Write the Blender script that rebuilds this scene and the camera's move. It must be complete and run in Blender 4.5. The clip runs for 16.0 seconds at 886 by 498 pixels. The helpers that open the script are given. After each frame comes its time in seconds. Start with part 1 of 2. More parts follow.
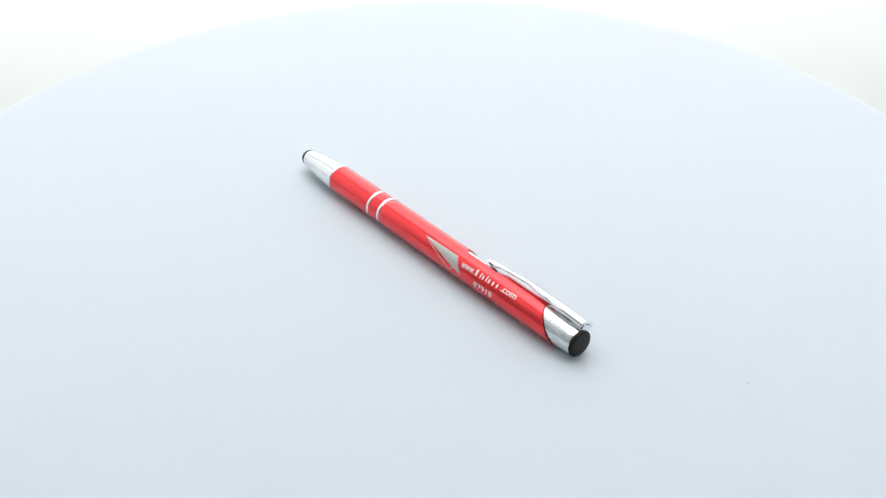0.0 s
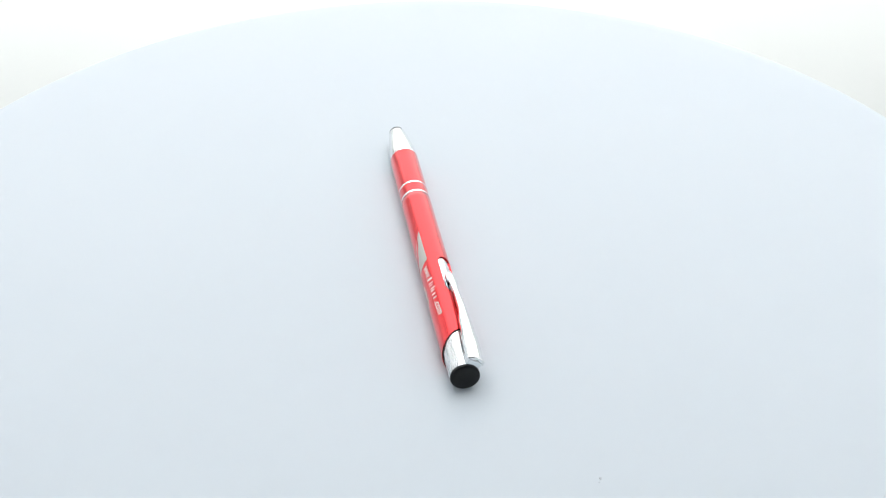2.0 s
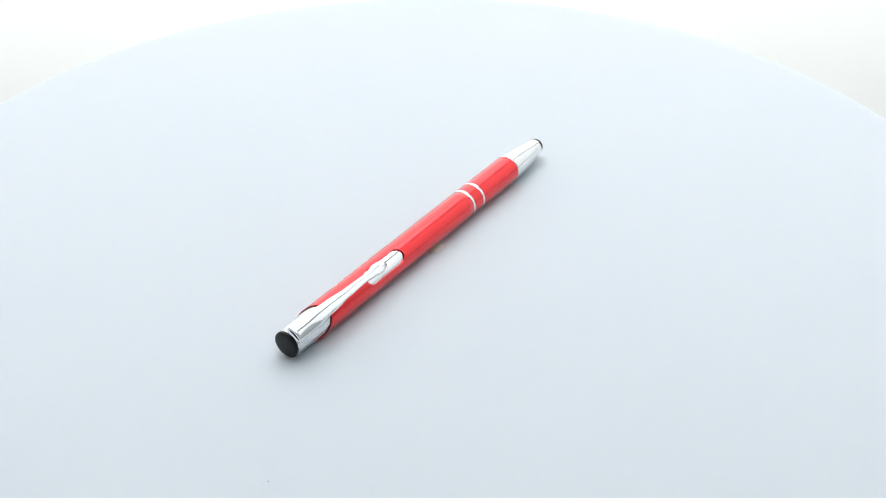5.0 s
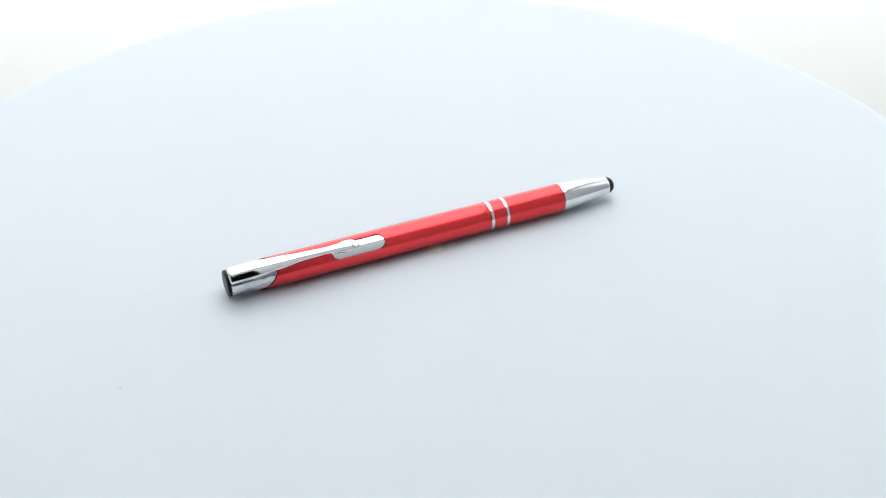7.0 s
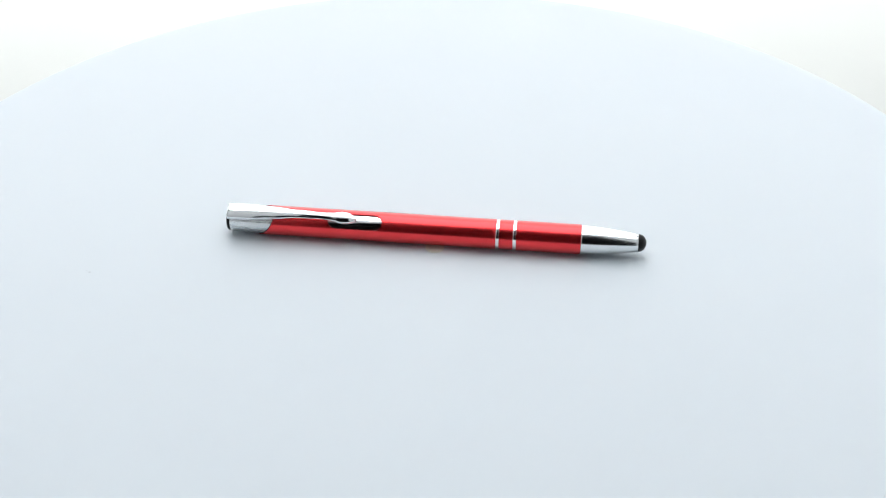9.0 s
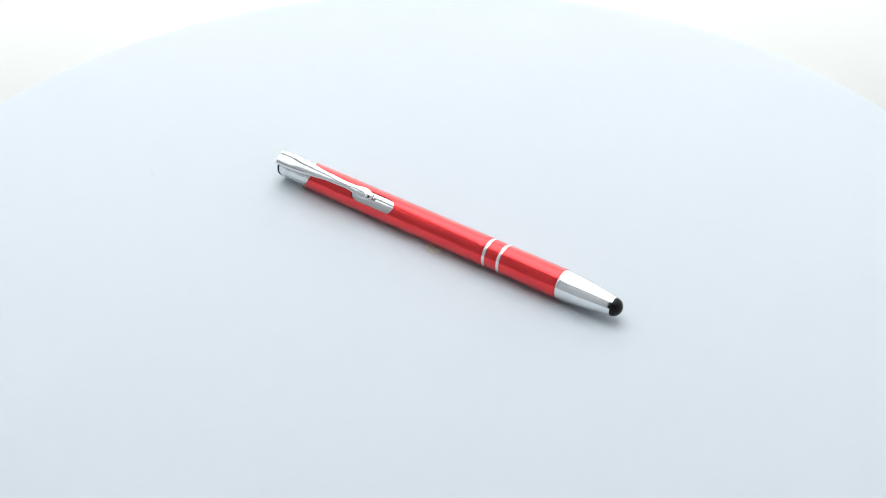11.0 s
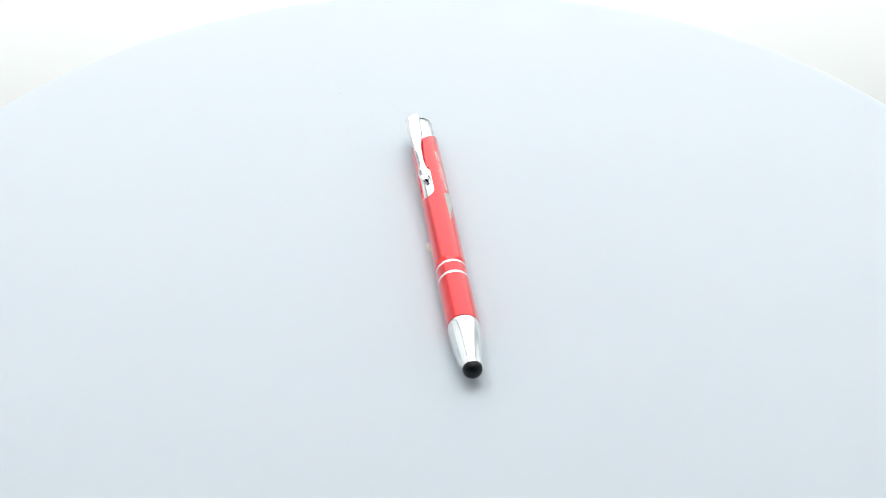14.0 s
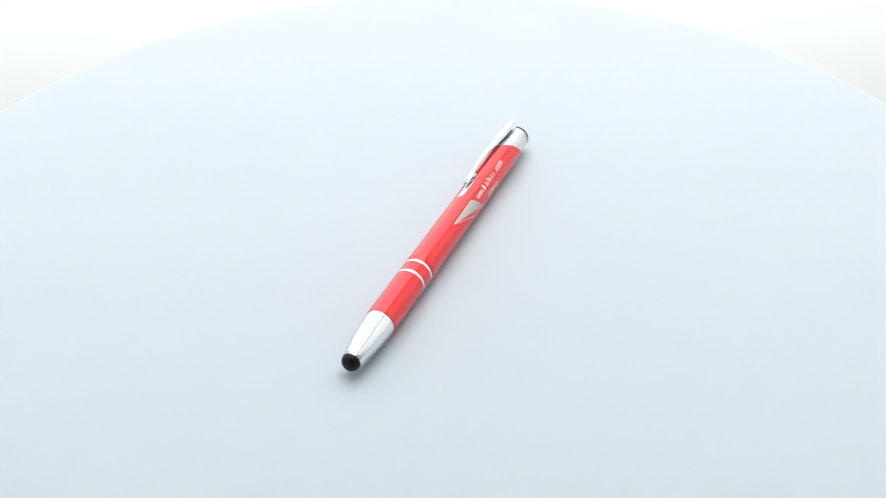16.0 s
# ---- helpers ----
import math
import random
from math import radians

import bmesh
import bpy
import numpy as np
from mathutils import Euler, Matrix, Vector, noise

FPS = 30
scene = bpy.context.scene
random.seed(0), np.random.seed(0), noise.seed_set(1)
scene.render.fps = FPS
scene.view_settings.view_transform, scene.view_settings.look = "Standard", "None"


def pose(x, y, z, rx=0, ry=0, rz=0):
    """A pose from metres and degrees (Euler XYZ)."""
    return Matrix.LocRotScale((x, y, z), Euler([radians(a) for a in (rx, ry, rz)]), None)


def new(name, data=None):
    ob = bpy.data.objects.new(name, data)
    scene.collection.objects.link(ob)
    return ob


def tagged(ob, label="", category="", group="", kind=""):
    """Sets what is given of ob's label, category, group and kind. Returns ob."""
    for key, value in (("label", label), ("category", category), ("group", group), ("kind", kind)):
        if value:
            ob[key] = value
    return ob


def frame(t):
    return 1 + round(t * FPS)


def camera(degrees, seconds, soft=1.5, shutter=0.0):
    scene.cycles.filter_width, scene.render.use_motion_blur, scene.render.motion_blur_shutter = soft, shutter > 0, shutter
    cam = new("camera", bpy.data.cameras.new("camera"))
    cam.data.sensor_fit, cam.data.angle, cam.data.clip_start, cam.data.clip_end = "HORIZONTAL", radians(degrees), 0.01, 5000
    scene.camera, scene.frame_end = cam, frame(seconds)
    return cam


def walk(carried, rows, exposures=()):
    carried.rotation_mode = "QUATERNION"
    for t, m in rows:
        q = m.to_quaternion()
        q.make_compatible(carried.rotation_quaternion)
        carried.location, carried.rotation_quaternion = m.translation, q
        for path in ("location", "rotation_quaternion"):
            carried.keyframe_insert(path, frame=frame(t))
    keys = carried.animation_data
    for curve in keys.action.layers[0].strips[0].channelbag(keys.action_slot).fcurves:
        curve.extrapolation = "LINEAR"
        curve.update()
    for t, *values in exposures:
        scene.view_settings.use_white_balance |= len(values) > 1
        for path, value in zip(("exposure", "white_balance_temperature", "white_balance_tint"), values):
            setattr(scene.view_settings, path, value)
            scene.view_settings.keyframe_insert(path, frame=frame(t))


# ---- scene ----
cam = camera(40.266, 16.0, soft=1.1)

# ---- camera: one fixed stand in the front opening of the light tent ----
EYE = Vector((0.00380922, -0.31596754, 0.23047299))
RIGHT = Vector((0.99998042, -0.00090316, -0.00619173))
UP = Vector((0.00553118, 0.59024918, 0.80720215))
AHEAD = Vector((-0.00292563, 0.80722059, -0.59024262))
STAND = Matrix((
    (RIGHT.x, UP.x, -AHEAD.x, EYE.x),
    (RIGHT.y, UP.y, -AHEAD.y, EYE.y),
    (RIGHT.z, UP.z, -AHEAD.z, EYE.z),
    (0, 0, 0, 1)))
EV = 0.15
walk(cam, [(0, STAND), (16, STAND)], [(0, EV, 6500, 10), (16, EV, 6500, 10)])

# ---- world and lamps ----
world = bpy.data.worlds.new("dim_room")
scene.world = world
world.use_nodes = True
world.node_tree.nodes["Background"].inputs[0].default_value = (0.5, 0.55, 0.6, 1)
world.node_tree.nodes["Background"].inputs[1].default_value = 0.02

BOX_X, BOX_FRONT, BOX_BACK, BOX_LOW, BOX_TOP = 0.90, -0.37, 1.05, -0.020, 1.25
COOL, NEUTRAL = (0.965, 0.99, 1.0), (1.0, 1.0, 0.985)
BACK_GLOW, SIDE_GLOW, TOP_GLOW = 1.20, 0.45, 2.60


# ---- materials ----
def material(name, colour, rough=0.5, metal=0.0, coat=0.0, grain=0.0, grain_scale=400.0, stretch=(1, 1, 1), bump=0.0, tone=0.06, tone_scale=30.0, spec=0.5):
    """A plain surface with a broad drift of tone and a fine grain in its gloss and relief."""
    m = bpy.data.materials.new(name)
    m.use_nodes = True
    n, l = m.node_tree.nodes, m.node_tree.links
    b = n["Principled BSDF"]
    b.inputs["Metallic"].default_value = metal
    b.inputs["Coat Weight"].default_value = coat
    b.inputs["Coat Roughness"].default_value = 0.18
    b.inputs["Coat IOR"].default_value = 1.5
    b.inputs["Specular IOR Level"].default_value = spec
    at = n.new("ShaderNodeTexCoord")
    mapping = n.new("ShaderNodeMapping")
    mapping.inputs["Scale"].default_value = stretch
    l.new(at.outputs["Object"], mapping.inputs["Vector"])
    broad = n.new("ShaderNodeTexNoise")
    broad.inputs["Scale"].default_value, broad.inputs["Detail"].default_value = tone_scale, 3
    l.new(at.outputs["Object"], broad.inputs["Vector"])
    fine = n.new("ShaderNodeTexNoise")
    fine.inputs["Scale"].default_value, fine.inputs["Detail"].default_value = grain_scale, 4
    l.new(mapping.outputs["Vector"], fine.inputs["Vector"])
    ramp = n.new("ShaderNodeMix")
    ramp.data_type = "RGBA"
    ramp.inputs[6].default_value = (*[c * (1 - tone) for c in colour], 1)
    ramp.inputs[7].default_value = (*[min(1, c * (1 + tone)) for c in colour], 1)
    l.new(broad.outputs["Fac"], ramp.inputs[0])
    l.new(ramp.outputs[2], b.inputs["Base Color"])
    gloss = n.new("ShaderNodeMapRange")
    gloss.inputs["To Min"].default_value = max(0.02, rough - grain)
    gloss.inputs["To Max"].default_value = rough + grain
    l.new(fine.outputs["Fac"], gloss.inputs["Value"])
    l.new(gloss.outputs["Result"], b.inputs["Roughness"])
    if bump:
        relief = n.new("ShaderNodeBump")
        relief.inputs["Strength"].default_value, relief.inputs["Distance"].default_value = bump, 0.0002
        l.new(fine.outputs["Fac"], relief.inputs["Height"])
        l.new(relief.outputs["Normal"], b.inputs["Normal"])
    return m


RED = material("red_anodised_aluminium", (0.80, 0.028, 0.034), 0.24, 0.90, 0.7, 0.03, 900, (0.15, 1, 1), 0.0, 0.04, 60)
CHROME = material("polished_chrome", (0.80, 0.82, 0.83), 0.09, 1.0, 0, 0.03, 700, (0.2, 1, 1), 0.0, 0.02, 80)
SATIN = material("satin_chrome", (0.76, 0.78, 0.79), 0.17, 1.0, 0, 0.03, 900, (0.2, 1, 1), 0.0, 0.03, 80)
RUBBER = material("black_rubber", (0.004, 0.0045, 0.005), 0.38, 0, 0, 0.08, 900, (1, 1, 1), 0.1, 0.15, 200, 0.25)
BRUSHED = material("brushed_steel_tail", (0.70, 0.72, 0.73), 0.27, 1.0, 0, 0.07, 1400, (0.06, 1, 1), 0.05, 0.05, 120)
LETTERING = material("bright_engraved_lettering", (0.74, 0.71, 0.69), 0.5, 0.35, 0, 0.08, 2500, (1, 1, 1), 0.1, 0.05, 400)
ENGRAVED = material("laser_engraved_metal", (0.50, 0.485, 0.46), 0.45, 0.7, 0, 0.08, 2500, (1, 1, 1), 0.15, 0.06, 400)
# near-black colour for the shade in the gap at the barrel end
GAP_SHADE = material("dark_gap_shade", (0.03, 0.03, 0.032), 0.5, 0.3, 0, 0.05)
PLATTER = material("white_acrylic_platter", (0.550, 0.592, 0.630), 0.34, 0, 0, 0.04, 300, (1, 1, 1), 0.02, 0.012, 9, 0.05)
# light spreads a few millimetres inside the milky acrylic
_platter = PLATTER.node_tree.nodes["Principled BSDF"]
_platter.inputs["Subsurface Weight"].default_value = 1.0
_platter.inputs["Subsurface Radius"].default_value = (1.0, 1.0, 1.0)
_platter.inputs["Subsurface Scale"].default_value = 0.0035
SPINDLE = material("ivory_plastic", (0.60, 0.62, 0.55), 0.4, 0, 0, 0.05, 700, (1, 1, 1), 0.1, 0.08, 300)
DUST = material("grey_dust", (0.47, 0.50, 0.54), 0.9, 0, 0, 0.05)
BACKDROP = material("white_pvc_backdrop", (0.72, 0.734, 0.71), 0.6, 0, 0, 0.05, 200, (1, 1, 1), 0.02, 0.012, 6, 0.3)
FABRIC = material("white_tent_fabric", (0.38, 0.39, 0.40), 0.75, 0, 0, 0.05, 500, (1, 1, 1), 0.1, 0.03, 8, 0.2)
ROOM = material("dark_room_paint", (0.03, 0.031, 0.033), 0.8, 0, 0, 0.05, 90, (1, 1, 1), 0.05, 0.1, 2)


def lit_panel(name, colour, strength):
    m = bpy.data.materials.new(name)
    m.use_nodes = True
    b = m.node_tree.nodes["Principled BSDF"]
    b.inputs["Base Color"].default_value = (0.5, 0.5, 0.5, 1)
    b.inputs["Emission Color"].default_value = (*colour, 1)
    b.inputs["Emission Strength"].default_value = strength
    return m


BACK_PANEL = lit_panel("lit_back_softbox", NEUTRAL, BACK_GLOW)
SIDE_PANEL = lit_panel("lit_side_softbox", COOL, SIDE_GLOW)
TOP_PANEL = lit_panel("lit_top_softbox", COOL, TOP_GLOW)

MM = 0.001


# ---- mesh helpers ----
def mesh_object(name, bm, mat, parent=None, label="", smooth=True, sharp=35):
    bmesh.ops.recalc_face_normals(bm, faces=bm.faces)
    data = bpy.data.meshes.new(name)
    bm.to_mesh(data)
    bm.free()
    data.materials.append(mat)
    if smooth:
        data.shade_smooth()
        data.set_sharp_from_angle(angle=radians(sharp))
    ob = new(name, data)
    ob.parent = parent
    return tagged(ob, label)


def part(name, bm, mat, parent, label="", smooth=True, sharp=35):
    return mesh_object(name, bm, mat, parent, label, smooth, sharp)


def thing(name, label, category, kind="", group=""):
    return tagged(new(name), label, category, group, kind)


def box(bm, x0, x1, y0, y1, z0, z1, bevel=0.0):
    made = bmesh.ops.create_cube(bm, size=1.0, matrix=Matrix.Translation(((x0 + x1) / 2, (y0 + y1) / 2, (z0 + z1) / 2)) @ Matrix.Diagonal((x1 - x0, y1 - y0, z1 - z0, 1)))
    if bevel:
        edges = {e for v in made["verts"] for e in v.link_edges}
        bmesh.ops.bevel(bm, geom=list(edges), offset=bevel, segments=2, affect="EDGES")
    return bm


def lathe(profile, steps=96, axis="X"):
    """A turned solid: (place along the axis, radius) in mm for the pen's X axis, metres for Z."""
    bm = bmesh.new()
    rings = []
    for s, r in profile:
        if r < 1e-7:
            rings.append([bm.verts.new((s, 0, 0) if axis == "X" else (0, 0, s))])
            continue
        ring = []
        for i in range(steps):
            a = math.tau * i / steps
            c, d = r * math.cos(a), r * math.sin(a)
            ring.append(bm.verts.new((s, -d, c) if axis == "X" else (c, d, s)))
        rings.append(ring)
    for p, q in zip(rings, rings[1:]):
        if len(p) == 1 and len(q) == 1:
            continue
        for i in range(steps):
            j = (i + 1) % steps
            if len(p) == 1:
                bm.faces.new((p[0], q[i], q[j]))
            elif len(q) == 1:
                bm.faces.new((p[i], q[0], p[j]))
            else:
                bm.faces.new((p[i], p[j], q[j], q[i]))
    for ring in (rings[0], rings[-1]):
        if len(ring) > 1:
            bm.faces.new(ring)
    if axis == "X":
        bmesh.ops.scale(bm, vec=(MM, MM, MM), verts=bm.verts)
    return bm


# ---- the room and the light tent ----
def build_room():
    x, y0, y1, z0, z1, w = 1.6, -2.2, 1.4, -0.85, 1.7, 0.1
    walls = {
        "wall_west": (-x - w, -x, y0, y1, z0, z1), "wall_east": (x, x + w, y0, y1, z0, z1),
        "wall_south": (-x, x, y0 - w, y0, z0, z1), "wall_north": (-x, x, y1, y1 + w, z0, z1),
        "floor": (-x, x, y0, y1, z0 - w, z0), "ceiling": (-x, x, y0, y1, z1, z1 + w)}
    for name, size in walls.items():
        tagged(mesh_object(name, box(bmesh.new(), *size), ROOM, None, "", False), "dark painted surface of the dim studio room", "wall" if "wall" in name else name, "", "structure")
    desk = thing("work_table", "plain grey work table under the light tent", "table")
    part("tabletop", box(bmesh.new(), -1.0, 1.0, -0.5, 1.15, BOX_LOW - 0.045, BOX_LOW - 0.012, 0.003), ROOM, desk)
    for a in (-0.92, 0.92):
        for b in (-0.42, 1.07):
            part("leg", box(bmesh.new(), a - 0.025, a + 0.025, b - 0.025, b + 0.025, -0.85, BOX_LOW - 0.045, 0.003), ROOM, desk)


OPEN_X, OPEN_LOW, OPEN_TOP = 0.20, -0.016, 0.86


def build_tent():
    tent = thing("light_tent", "white fabric photo light tent with an open front", "light tent")
    w = 0.008
    part("side_panel", box(bmesh.new(), -BOX_X - w, -BOX_X, BOX_FRONT, BOX_BACK, BOX_LOW, BOX_TOP), FABRIC, tent, "", False)
    part("side_panel", box(bmesh.new(), BOX_X, BOX_X + w, BOX_FRONT, BOX_BACK, BOX_LOW, BOX_TOP), FABRIC, tent, "", False)
    part("back_panel", box(bmesh.new(), -BOX_X - w, BOX_X + w, BOX_BACK, BOX_BACK + w, BOX_LOW, BOX_TOP), FABRIC, tent, "", False)
    part("top_panel", box(bmesh.new(), -BOX_X - w, BOX_X + w, BOX_FRONT - w, BOX_BACK + w, BOX_TOP, BOX_TOP + w), FABRIC, tent, "", False)
    part("bottom_panel", box(bmesh.new(), -BOX_X - w, BOX_X + w, BOX_FRONT - w, BOX_BACK + w, BOX_LOW - w - 0.004, BOX_LOW - 0.004), FABRIC, tent, "", False)
    y0, y1 = BOX_FRONT - w, BOX_FRONT
    part("front_flap", box(bmesh.new(), -BOX_X - w, -OPEN_X, y0, y1, BOX_LOW, BOX_TOP), FABRIC, tent, "", False)
    part("front_flap", box(bmesh.new(), OPEN_X, BOX_X + w, y0, y1, BOX_LOW, BOX_TOP), FABRIC, tent, "", False)
    part("front_header", box(bmesh.new(), -OPEN_X, OPEN_X, y0, y1, OPEN_TOP, BOX_TOP), FABRIC, tent, "", False)
    part("front_sill", box(bmesh.new(), -OPEN_X, OPEN_X, y0, y1, BOX_LOW, OPEN_LOW), FABRIC, tent, "", False)
    part("led_panel", box(bmesh.new(), -0.70, 0.70, -0.28, 1.02, BOX_TOP - 0.012, BOX_TOP - 0.002, 0.002), TOP_PANEL, tent, "lit white diffuser panel")
    for x in (-BOX_X + 0.007, BOX_X - 0.007):
        part("led_panel", box(bmesh.new(), x - 0.005, x + 0.005, -0.02, 0.85, 0.02, 1.18, 0.002), SIDE_PANEL, tent, "lit white diffuser panel")
    part("led_panel", box(bmesh.new(), -0.85, 0.85, BOX_BACK - 0.022, BOX_BACK - 0.012, 0.10, 1.23, 0.002), BACK_PANEL, tent, "lit white diffuser panel")
    # the backdrop: one sheet that lies on the bottom and sweeps up the back
    bend, wide, thick = 0.13, BOX_X - 0.004, 0.0015
    y1, z0 = BOX_BACK - 0.006, BOX_LOW
    line = [(-0.10, z0), (0.3, z0)]
    for i in range(25):
        a = radians(90 * i / 24)
        line.append((y1 - bend + bend * math.sin(a), z0 + bend - bend * math.cos(a)))
    bm = bmesh.new()
    rows = [[bm.verts.new((sx * wide, y, z)) for sx in (-1, 1)] for y, z in line]
    for p, q in zip(rows, rows[1:]):
        bm.faces.new((p[0], p[1], q[1], q[0]))
    sheet = mesh_object("backdrop", bm, BACKDROP)
    solid = sheet.modifiers.new("thickness", "SOLIDIFY")
    solid.thickness, solid.offset = thick, 0
    tagged(sheet, "seamless white sheet sweeping up behind the turntable", "backdrop", "", "structure")


build_room()
build_tent()

# ---- the turntable ----
PLATTER_R, PLATTER_T = 0.19238, 0.005


def build_turntable():
    table = thing("turntable", "round white acrylic turntable with a smooth matt top", "turntable")
    r, d = PLATTER_R, PLATTER_T
    edge = [(0.0, 0.0)] + [(0.0, r * k) for k in (0.2, 0.5, 0.8, 0.97)]
    edge += [(-0.0008 * (1 - math.cos(a)), r - 0.0008 * (1 - math.sin(a))) for a in [radians(9 * i) for i in range(11)]]
    edge += [(-d + 0.0006, r), (-d, r - 0.0006), (-d, 0.0)]
    platter = part("platter", lathe(edge, 360, "Z"), PLATTER, table)
    platter.location = (-0.00349, 0.00242, 0)
    part("pedestal", lathe([(-0.0192, 0.0), (-0.019, 0.07), (-0.012, 0.068), (-0.010, 0.03), (-d - 0.0002, 0.028), (-d - 0.0002, 0.0)], 96, "Z"), BACKDROP, table)
    part("centre_pin", lathe([(-0.001, 0.0031), (0.0001, 0.0030), (0.0003, 0.0027), (0.00035, 0.002), (0.00035, 0.0)], 48, "Z"), SPINDLE, table, "ivory plastic centre pin")
    rng = random.Random(4)
    for x, y, size in ((-0.1067, -0.0250, 0.0004), (-0.1079, -0.0243, 0.0002)):
        bm = bmesh.new()
        bmesh.ops.create_icosphere(bm, subdivisions=2, radius=size)
        for v in bm.verts:
            v.co *= 1 + rng.uniform(-0.25, 0.25)
            v.co.z *= 0.35
        speck = part("speck", bm, DUST, table, "grey dust speck")
        speck.location = (x, y, size * 0.25)
    return table


# ---- the pen: local X runs from the cap to the tip, Z points at the clip ----
R_BODY = 4.85
CUT_MID, CUT_SWING = 11.8, 4.0
SLOT_A, SLOT_B, SLOT_HALF, SLOT_SHIFT = 33.4, 51.2, 2.75, 0.22


def on_pen(s, angle, r):
    return Vector((s, -r * math.sin(angle), r * math.cos(angle))) * MM


def slot_gap(u, v):
    """Distance from the rounded slot's outline (negative inside) and the way out of it."""
    c = min(max(u, SLOT_A + SLOT_HALF), SLOT_B - SLOT_HALF)
    v = v - SLOT_SHIFT
    d = math.hypot(u - c, v)
    return d - SLOT_HALF, ((u - c) / d, v / d) if d > 1e-6 else (0, 1)


def barrel_mesh(s_end):
    """The upper tube: cut obliquely at the cap, with the clip's slot through its wall."""
    steps = 128
    cell = math.tau * R_BODY / steps
    lines = [0, 0.05, 0.2, 0.5, 1.0]
    s = 17.0
    stations = []
    while s < SLOT_A - 1.0:
        stations.append(s)
        s += 2.0
    s = SLOT_A - 1.0
    while s < SLOT_B + 1.0:
        stations.append(s)
        s += cell
    while s < s_end - 1.0:
        stations.append(s)
        s += 3.0
    stations += [s_end - 0.15, s_end]
    bm = bmesh.new()
    rows, inside = [], set()

    def ring(place, radius):
        row = []
        for i in range(steps):
            a = math.tau * i / steps
            row.append(bm.verts.new(on_pen(place(a), a, radius)))
        rows.append(row)

    ring(lambda a: CUT_MID + CUT_SWING * math.cos(a), 4.45)
    ring(lambda a: CUT_MID + CUT_SWING * math.cos(a), R_BODY - 0.12)
    for k in lines[1:]:
        ring(lambda a: (CUT_MID + CUT_SWING * math.cos(a)) * (1 - k) + 17.0 * k if k > 0.05 else CUT_MID + CUT_SWING * math.cos(a) + 0.1, R_BODY)
    for s in stations[1:]:
        row = []
        for i in range(steps):
            a = math.tau * i / steps
            v = ((a + math.pi) % math.tau - math.pi) * R_BODY
            gap, out = slot_gap(s, v)
            u = s
            if abs(gap) < 0.55 * cell:
                u, v = s - gap * out[0], v - gap * out[1]
                gap = 0
            vert = bm.verts.new(on_pen(u, v / R_BODY, R_BODY - (0.1 if s == s_end else 0)))
            if gap <= 0:
                inside.add(vert)
            row.append(vert)
        rows.append(row)
    for p, q in zip(rows, rows[1:]):
        for i in range(steps):
            j = (i + 1) % steps
            face = (p[i], p[j], q[j], q[i])
            if not all(v in inside for v in face):
                bm.faces.new(face)
    for v in [v for v in bm.verts if not v.link_faces]:
        bm.verts.remove(v)
    # the slot's wall
    rim = [e for e in bm.edges if len(e.link_faces) == 1 and all(v in inside for v in e.verts)]
    made = bmesh.ops.extrude_edge_only(bm, edges=rim)["geom"]
    for v in [g for g in made if isinstance(g, bmesh.types.BMVert)]:
        k = 4.3 / R_BODY
        v.co.y, v.co.z = v.co.y * k, v.co.z * k
    return bm


def gap_band_mesh(steps=96):
    """A thin dark band along the oblique end of the barrel, for the gap's shade."""
    bm = bmesh.new()
    rows = []
    for shift, r in ((0.6, 4.3), (0.6, 4.66), (-0.12, 4.66), (-0.24, 4.58), (-0.24, 4.3)):
        rows.append([bm.verts.new(on_pen(CUT_MID + CUT_SWING * math.cos(math.tau * i / steps) + shift, math.tau * i / steps, r)) for i in range(steps)])
    for p, q in zip(rows, rows[1:] + rows[:1]):
        for i in range(steps):
            j = (i + 1) % steps
            bm.faces.new((p[i], p[j], q[j], q[i]))
    return bm


def tube_profile(a, b, r, soft=0.12):
    return [(a, r - 0.6), (a, r - soft), (a + soft, r), (b - soft, r), (b, r - soft), (b, r - 0.6)]


def spline(keys, s):
    """A smooth value through (place, value) keys."""
    for (a, va), (b, vb) in zip(keys, keys[1:]):
        if s <= b:
            k = max(0.0, (s - a) / (b - a))
            k = k * k * (3 - 2 * k)
            return va + (vb - va) * k
    return keys[-1][1]


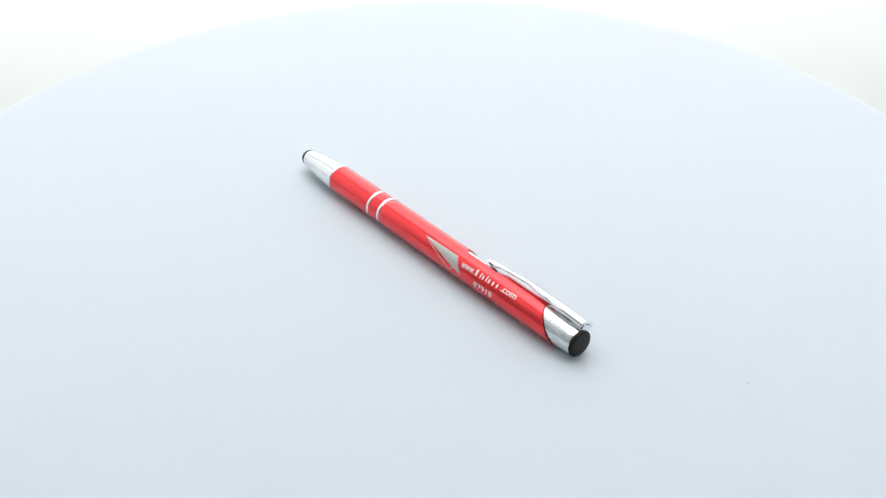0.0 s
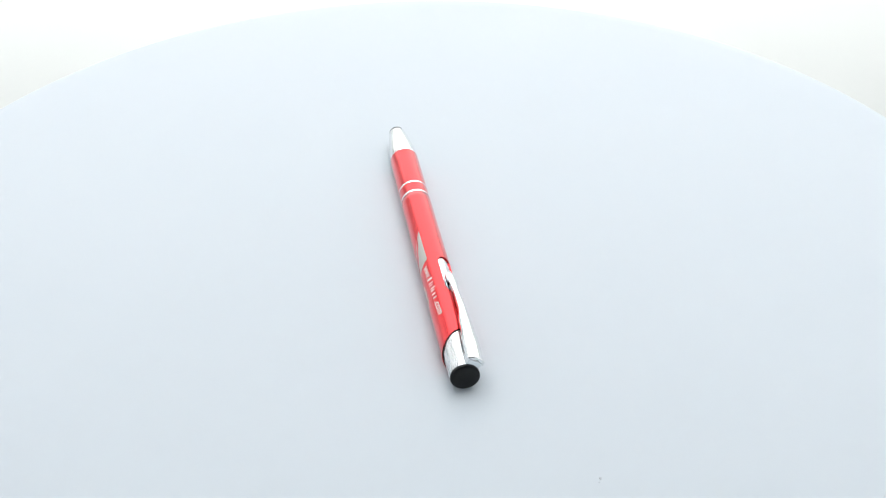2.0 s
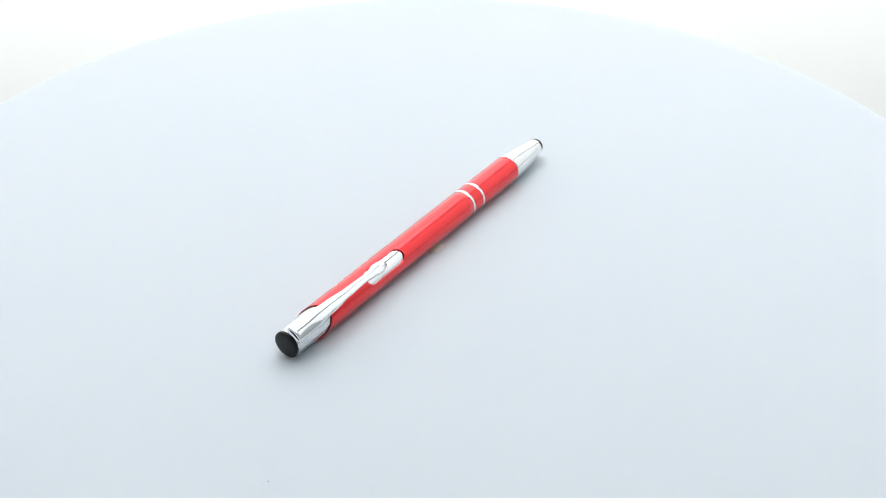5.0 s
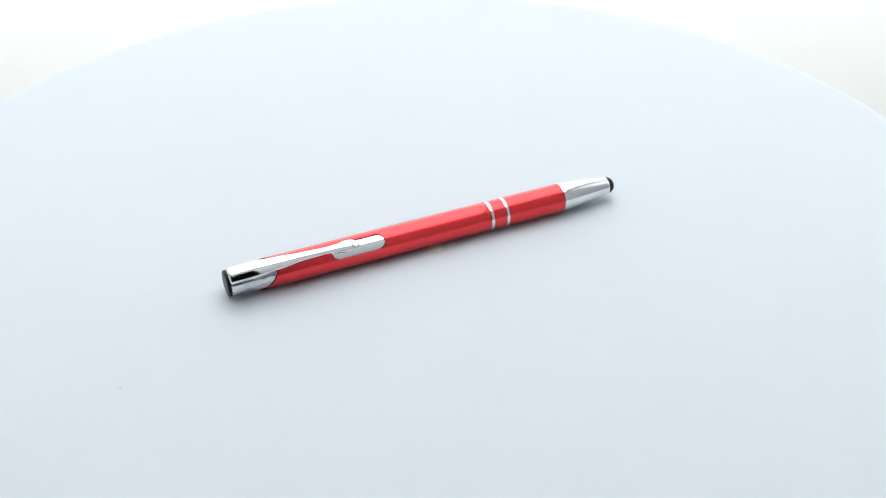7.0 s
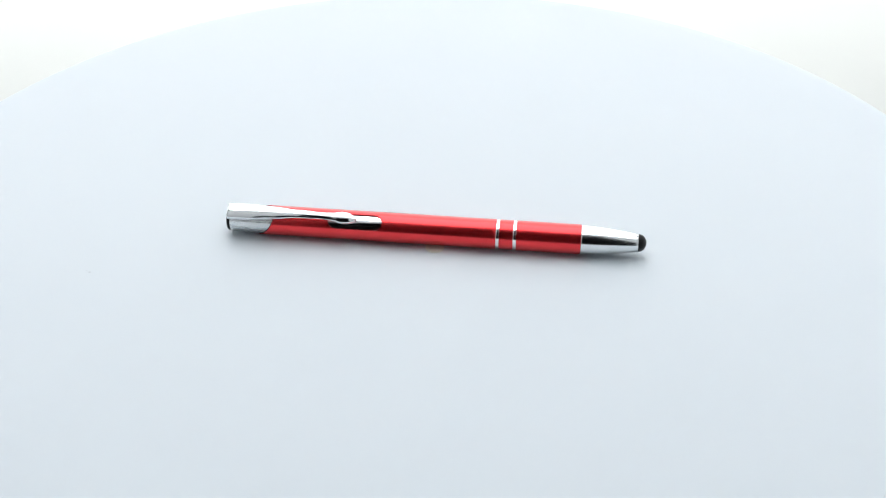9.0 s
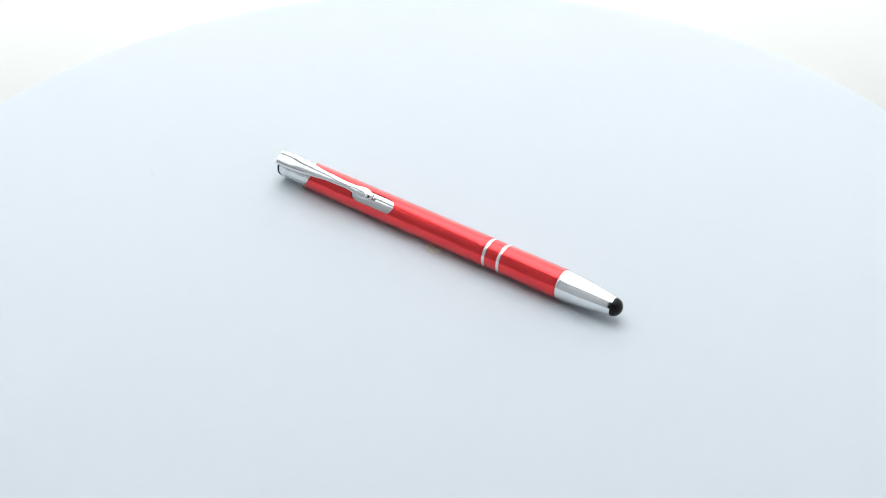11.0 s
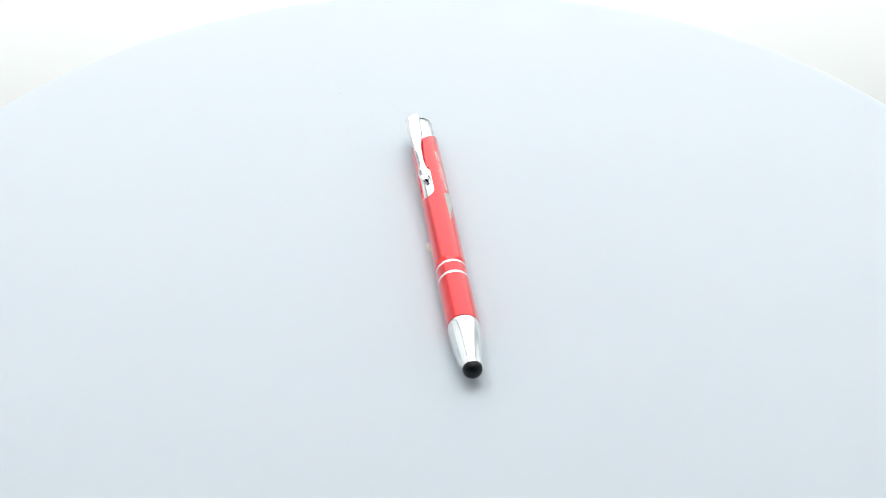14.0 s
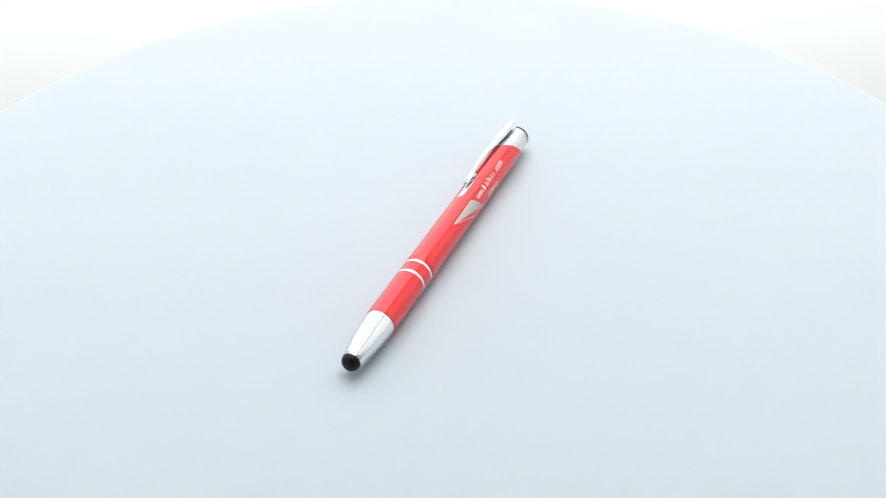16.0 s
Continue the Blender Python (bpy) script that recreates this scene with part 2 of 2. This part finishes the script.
def clip_mesh():
    """A pressed strip with an arched back and sides folded down."""
    wide = [(0.8, 2.7), (8.0, 2.7), (16.0, 2.1), (24.0, 1.4), (32.0, 1.15), (35.0, 1.35), (38.3, 2.0), (40.0, 1.85), (42.6, 0.8)]
    top = [(0.8, 6.95), (10.0, 7.3), (24.0, 7.25), (36.0, 6.65), (40.0, 6.5), (42.6, 5.7)]
    side = [(0.8, 2.0), (9.0, 2.1), (16.0, 1.8), (25.0, 1.0), (34.0, 0.9), (39.0, 1.0), (42.6, 0.5)]
    sheet = 0.55
    bm = bmesh.new()
    rows = []
    stations = [0.8, 0.95] + [1.5 + i * 0.7 for i in range(58)] + [42.0, 42.4, 42.6]
    for s in stations:
        w, t, d = spline(wide, s), spline(top, s), spline(side, s)
        ease = 0.12 if s in (0.8, 42.6) else 0.0
        w, t, d = w - ease, t - ease, d - 2 * ease
        # an arched back, rounder towards its edges
        arch = 0.42 * w
        half = [(w * math.sin(radians(a)), t - arch * (1 - math.cos(radians(a)))) for a in (0, 15, 30, 45, 60, 75, 90)]
        low = t - max(d, arch + 0.2)
        inner = max(0.15, w - 0.4)
        half += [(w, low + 0.08), (w - 0.08, low), (inner, low), (inner * 0.9, max(low + 0.02, t - arch * 0.75 - sheet)), (inner * 0.6, max(low + 0.04, t - arch * 0.3 - sheet)), (0.0, max(low + 0.06, t - sheet))]
        ring = half + [(-y, z) for y, z in reversed(half[1:-1])]
        rows.append([bm.verts.new(Vector((s, y, z)) * MM) for y, z in ring])
    m = len(rows[0])
    for p, q in zip(rows, rows[1:]):
        for i in range(m):
            j = (i + 1) % m
            bm.faces.new((p[i], p[j], q[j], q[i]))
    bm.faces.new(rows[0])
    bm.faces.new(rows[-1])
    return bm


def tongue_mesh():
    """The clip's end folded back under itself: down to the tube, then up again."""
    line = [(42.3, 5.75, 0.75), (42.5, 5.45, 0.9), (42.2, 5.2, 1.05), (41.2, 5.0, 1.3), (40.0, 4.75, 1.45), (39.2, 4.68, 1.4), (38.6, 4.85, 1.3), (37.6, 5.3, 1.2), (37.0, 5.45, 1.1)]
    bm = bmesh.new()
    rows = []
    for i, (s, z, w) in enumerate(line):
        before, after = line[max(0, i - 1)], line[min(len(line) - 1, i + 1)]
        along = Vector((after[0] - before[0], after[1] - before[1])).normalized()
        n = Vector((along.y, -along.x)) * 0.17
        rows.append([bm.verts.new(Vector((s + k * n.x, y, z + k * n.y)) * MM)
                     for y, k in ((-w, -0.6), (-w + 0.1, -1), (w - 0.1, -1), (w, -0.6), (w, 0.6), (w - 0.1, 1), (-w + 0.1, 1), (-w, 0.6))])
    for p, q in zip(rows, rows[1:]):
        for i in range(8):
            j = (i + 1) % 8
            bm.faces.new((p[i], p[j], q[j], q[i]))
    bm.faces.new(rows[0])
    bm.faces.new(rows[-1])
    return bm


def wrap_triangle(bm, corners, r, cuts=10):
    """A thin patch on the barrel, from three (place, degrees) corners."""
    (a, b, c) = [Vector(k) for k in corners]
    rows = []
    for i in range(cuts + 1):
        p, q = a.lerp(b, i / cuts), a.lerp(c, i / cuts)
        rows.append([bm.verts.new(on_pen(*(lambda k: (k.x, radians(k.y), r))(p.lerp(q, j / max(1, i))))) for j in range(i + 1)])
    for i in range(cuts):
        for j in range(i + 1):
            bm.faces.new((rows[i][j], rows[i + 1][j], rows[i + 1][j + 1]))
            if j < i:
                bm.faces.new((rows[i][j], rows[i + 1][j + 1], rows[i][j + 1]))


def wrap_line(bm, p, q, half, r, cuts=16):
    """A thin engraved stroke on the barrel between two (place, degrees) points."""
    to_mm = radians(1) * R_BODY
    a, b = Vector((p[0], p[1] * to_mm)), Vector((q[0], q[1] * to_mm))
    side = (b - a).normalized().orthogonal() * half
    rows = []
    for i in range(cuts + 1):
        k = a.lerp(b, i / cuts)
        rows.append([bm.verts.new(on_pen(e.x, e.y / R_BODY, r)) for e in (k - side, k - side / 2, k, k + side / 2, k + side)])
    for m, n in zip(rows, rows[1:]):
        for i in range(4):
            bm.faces.new((m[i], m[i + 1], n[i + 1], n[i]))


def letters(text, start, end, base_start, base_end, high):
    """Engraved characters round the barrel; they run towards the cap with their tops to the clip."""
    data = bpy.data.curves.new("letters", "FONT")
    data.body, data.size, data.resolution_u, data.offset = text, 1.0, 3, 0.012
    ob = bpy.data.objects.new("letters", data)
    scene.collection.objects.link(ob)
    bpy.context.view_layer.update()
    flat = bpy.data.meshes.new_from_object(ob.evaluated_get(bpy.context.evaluated_depsgraph_get()))
    bpy.data.objects.remove(ob)
    bm = bmesh.new()
    bm.from_mesh(flat)
    bpy.data.meshes.remove(flat)
    bmesh.ops.triangulate(bm, faces=bm.faces)
    for k in range(1, 8):
        bmesh.ops.bisect_plane(bm, geom=bm.verts[:] + bm.edges[:] + bm.faces[:], plane_co=(0, 0.73 * k / 8, 0), plane_no=(0, 1, 0))
    bmesh.ops.triangulate(bm, faces=bm.faces)
    x0, x1 = min(v.co.x for v in bm.verts), max(v.co.x for v in bm.verts)
    y1 = max(v.co.y for v in bm.verts)
    for v in bm.verts:
        s = start + (end - start) * (v.co.x - x0) / (x1 - x0)
        k = (v.co.x - x0) / (x1 - x0)
        a = radians(base_start + (base_end - base_start) * k) + v.co.y / y1 * high / R_BODY
        v.co = on_pen(s, a, R_BODY + 0.05)
    return bm


def build_pen():
    pen = thing("ballpoint_pen", "red metal stylus pen with chrome clip lying on the turntable", "pen")
    barrel = part("barrel", barrel_mesh(87.9), RED, pen, "red anodised barrel with oblique end")
    part("middle_band", lathe(tube_profile(88.95, 93.4, R_BODY - 0.03)), RED, pen)
    part("grip", lathe(tube_profile(94.4, 114.9, R_BODY - 0.01, 0.1)), RED, pen)
    for s in (88.42, 93.9):
        part("ring", lathe([(s - 0.55, 4.0), (s - 0.5, 4.84), (s - 0.3, 4.9), (s + 0.3, 4.9), (s + 0.5, 4.84), (s + 0.55, 4.0)]), CHROME, pen, "bright chrome ring")
    part("inner_tube", lathe([(17.5, 4.2), (17.6, 4.42), (60.0, 4.42), (60.0, 4.1)]), CHROME, pen, "silver tube seen in the clip slot")
    part("tail", lathe([(0.95, 3.7), (0.95, 4.12), (1.15, 4.25), (5.0, 4.32), (10.0, 4.42), (17.0, 4.5), (17.0, 4.3)]), BRUSHED, pen, "satin silver tail sleeve")
    # added dark ring: the step's shadow line as a solid band
    part("gap_shade_band", gap_band_mesh(), GAP_SHADE, pen, "dark band for the shaded gap at the barrel end")
    cap = [(-0.25, 0.0), (-0.23, 2.0), (-0.18, 3.2), (-0.08, 3.85), (0.15, 4.15), (0.4, 4.22), (0.85, 4.22), (1.0, 4.15), (1.1, 3.0)]
    part("push_button", lathe(cap), RUBBER, pen, "black flat push button")
    nose = [(114.95, 4.0), (115.0, 4.72), (115.2, 4.79)]
    for i in range(1, 21):
        k = i / 20
        nose.append((115.2 + 17.6 * k, 4.79 - 1.55 * k ** 1.8 - 0.28 * k))
    nose += [(133.0, 2.88), (133.05, 2.3)]
    part("nose_cone", lathe(nose), SATIN, pen, "tapered satin silver nose cone")
    tip = [(132.9, 2.6)]
    for i in range(11):
        a = radians(9 * i)
        tip.append((133.1 + 2.6 * math.sin(a), 2.85 * math.cos(a) if i < 10 else 0.0))
    part("stylus_tip", lathe(tip), RUBBER, pen, "round black rubber stylus tip")
    clip = part("clip", clip_mesh(), CHROME, pen, "arched polished chrome clip", True, 50)
    clip.rotation_euler.x = radians(-5.0)
    part("clip_tongue", tongue_mesh(), CHROME, clip)
    foot = bmesh.new()
    box(foot, 0.6 * MM, 4.8 * MM, -2.2 * MM, 2.2 * MM, 4.0 * MM, 6.0 * MM, 0.25 * MM)
    part("clip_foot", foot, CHROME, clip)

    # engraving, clip direction = 0 degrees
    r = R_BODY + 0.03
    turn = -ROLL
    bm = bmesh.new()
    wrap_triangle(bm, [(65.9, -31.7 + turn), (50.5, -29.1 + turn), (46.6, -88.0 + turn)], r)
    wrap_line(bm, (65.0, -35.0 + turn), (51.6, -94.0 + turn), 0.14, r)
    wrap_line(bm, (51.6, -94.0 + turn), (50.6, -76.0 + turn), 0.14, r)
    part("engraved_emblem", bm, ENGRAVED, barrel, "silver engraved arrow shape")
    # the address line leans a little towards the clip as it nears the cap
    def base(s):
        return -55 + 11 * (47.6 - s) / 23.6 + turn

    part("engraved_text", letters("www.", 47.6, 41.9, base(47.6), base(41.9), 1.4), LETTERING, barrel, "small engraved lettering")
    part("engraved_text", letters(".com", 30.3, 24.0, base(30.3), base(24.0), 1.4), LETTERING, barrel, "small engraved lettering")
    # the name in the address, as plain bars
    s = 41.4
    for wide, high in ((1.5, 1.9), (0.4, 1.8), (0.8, 1.35), (0.4, 2.0), (1.1, 1.35), (1.1, 1.35), (1.1, 1.35)):
        bm = bmesh.new()
        lift = math.degrees(high / 2 / R_BODY)
        thin = 0.55 * wide if wide > 0.5 else wide
        wrap_line(bm, (s, base(s) + lift), (s - thin, base(s - thin) + lift), high / 2, r)
        part("engraved_bar", bm, LETTERING, barrel)
        s -= wide + 0.62
    part("engraved_number", letters("87918", 40.7, 32.6, -93 + turn, -91 + turn, 1.75), LETTERING, barrel, "small engraved number")
    return pen


ROLL = 38.0
turntable = build_turntable()
pen = build_pen()


# ---- what moves: the table turns evenly and carries the pen round ----
def motions():
    start, rate = 130.3454, -15.23629
    lying = pose(0, 0.00293, 0.00486) @ pose(-0.06822, 0, 0, ROLL, 0, 0)
    times = [i * 0.5 for i in range(33)]
    walk(turntable, [(t, pose(0, 0, 0, 0, 0, start + rate * t)) for t in times])
    walk(pen, [(t, pose(0, 0, 0, 0, 0, start + rate * t) @ lying) for t in times])


motions()
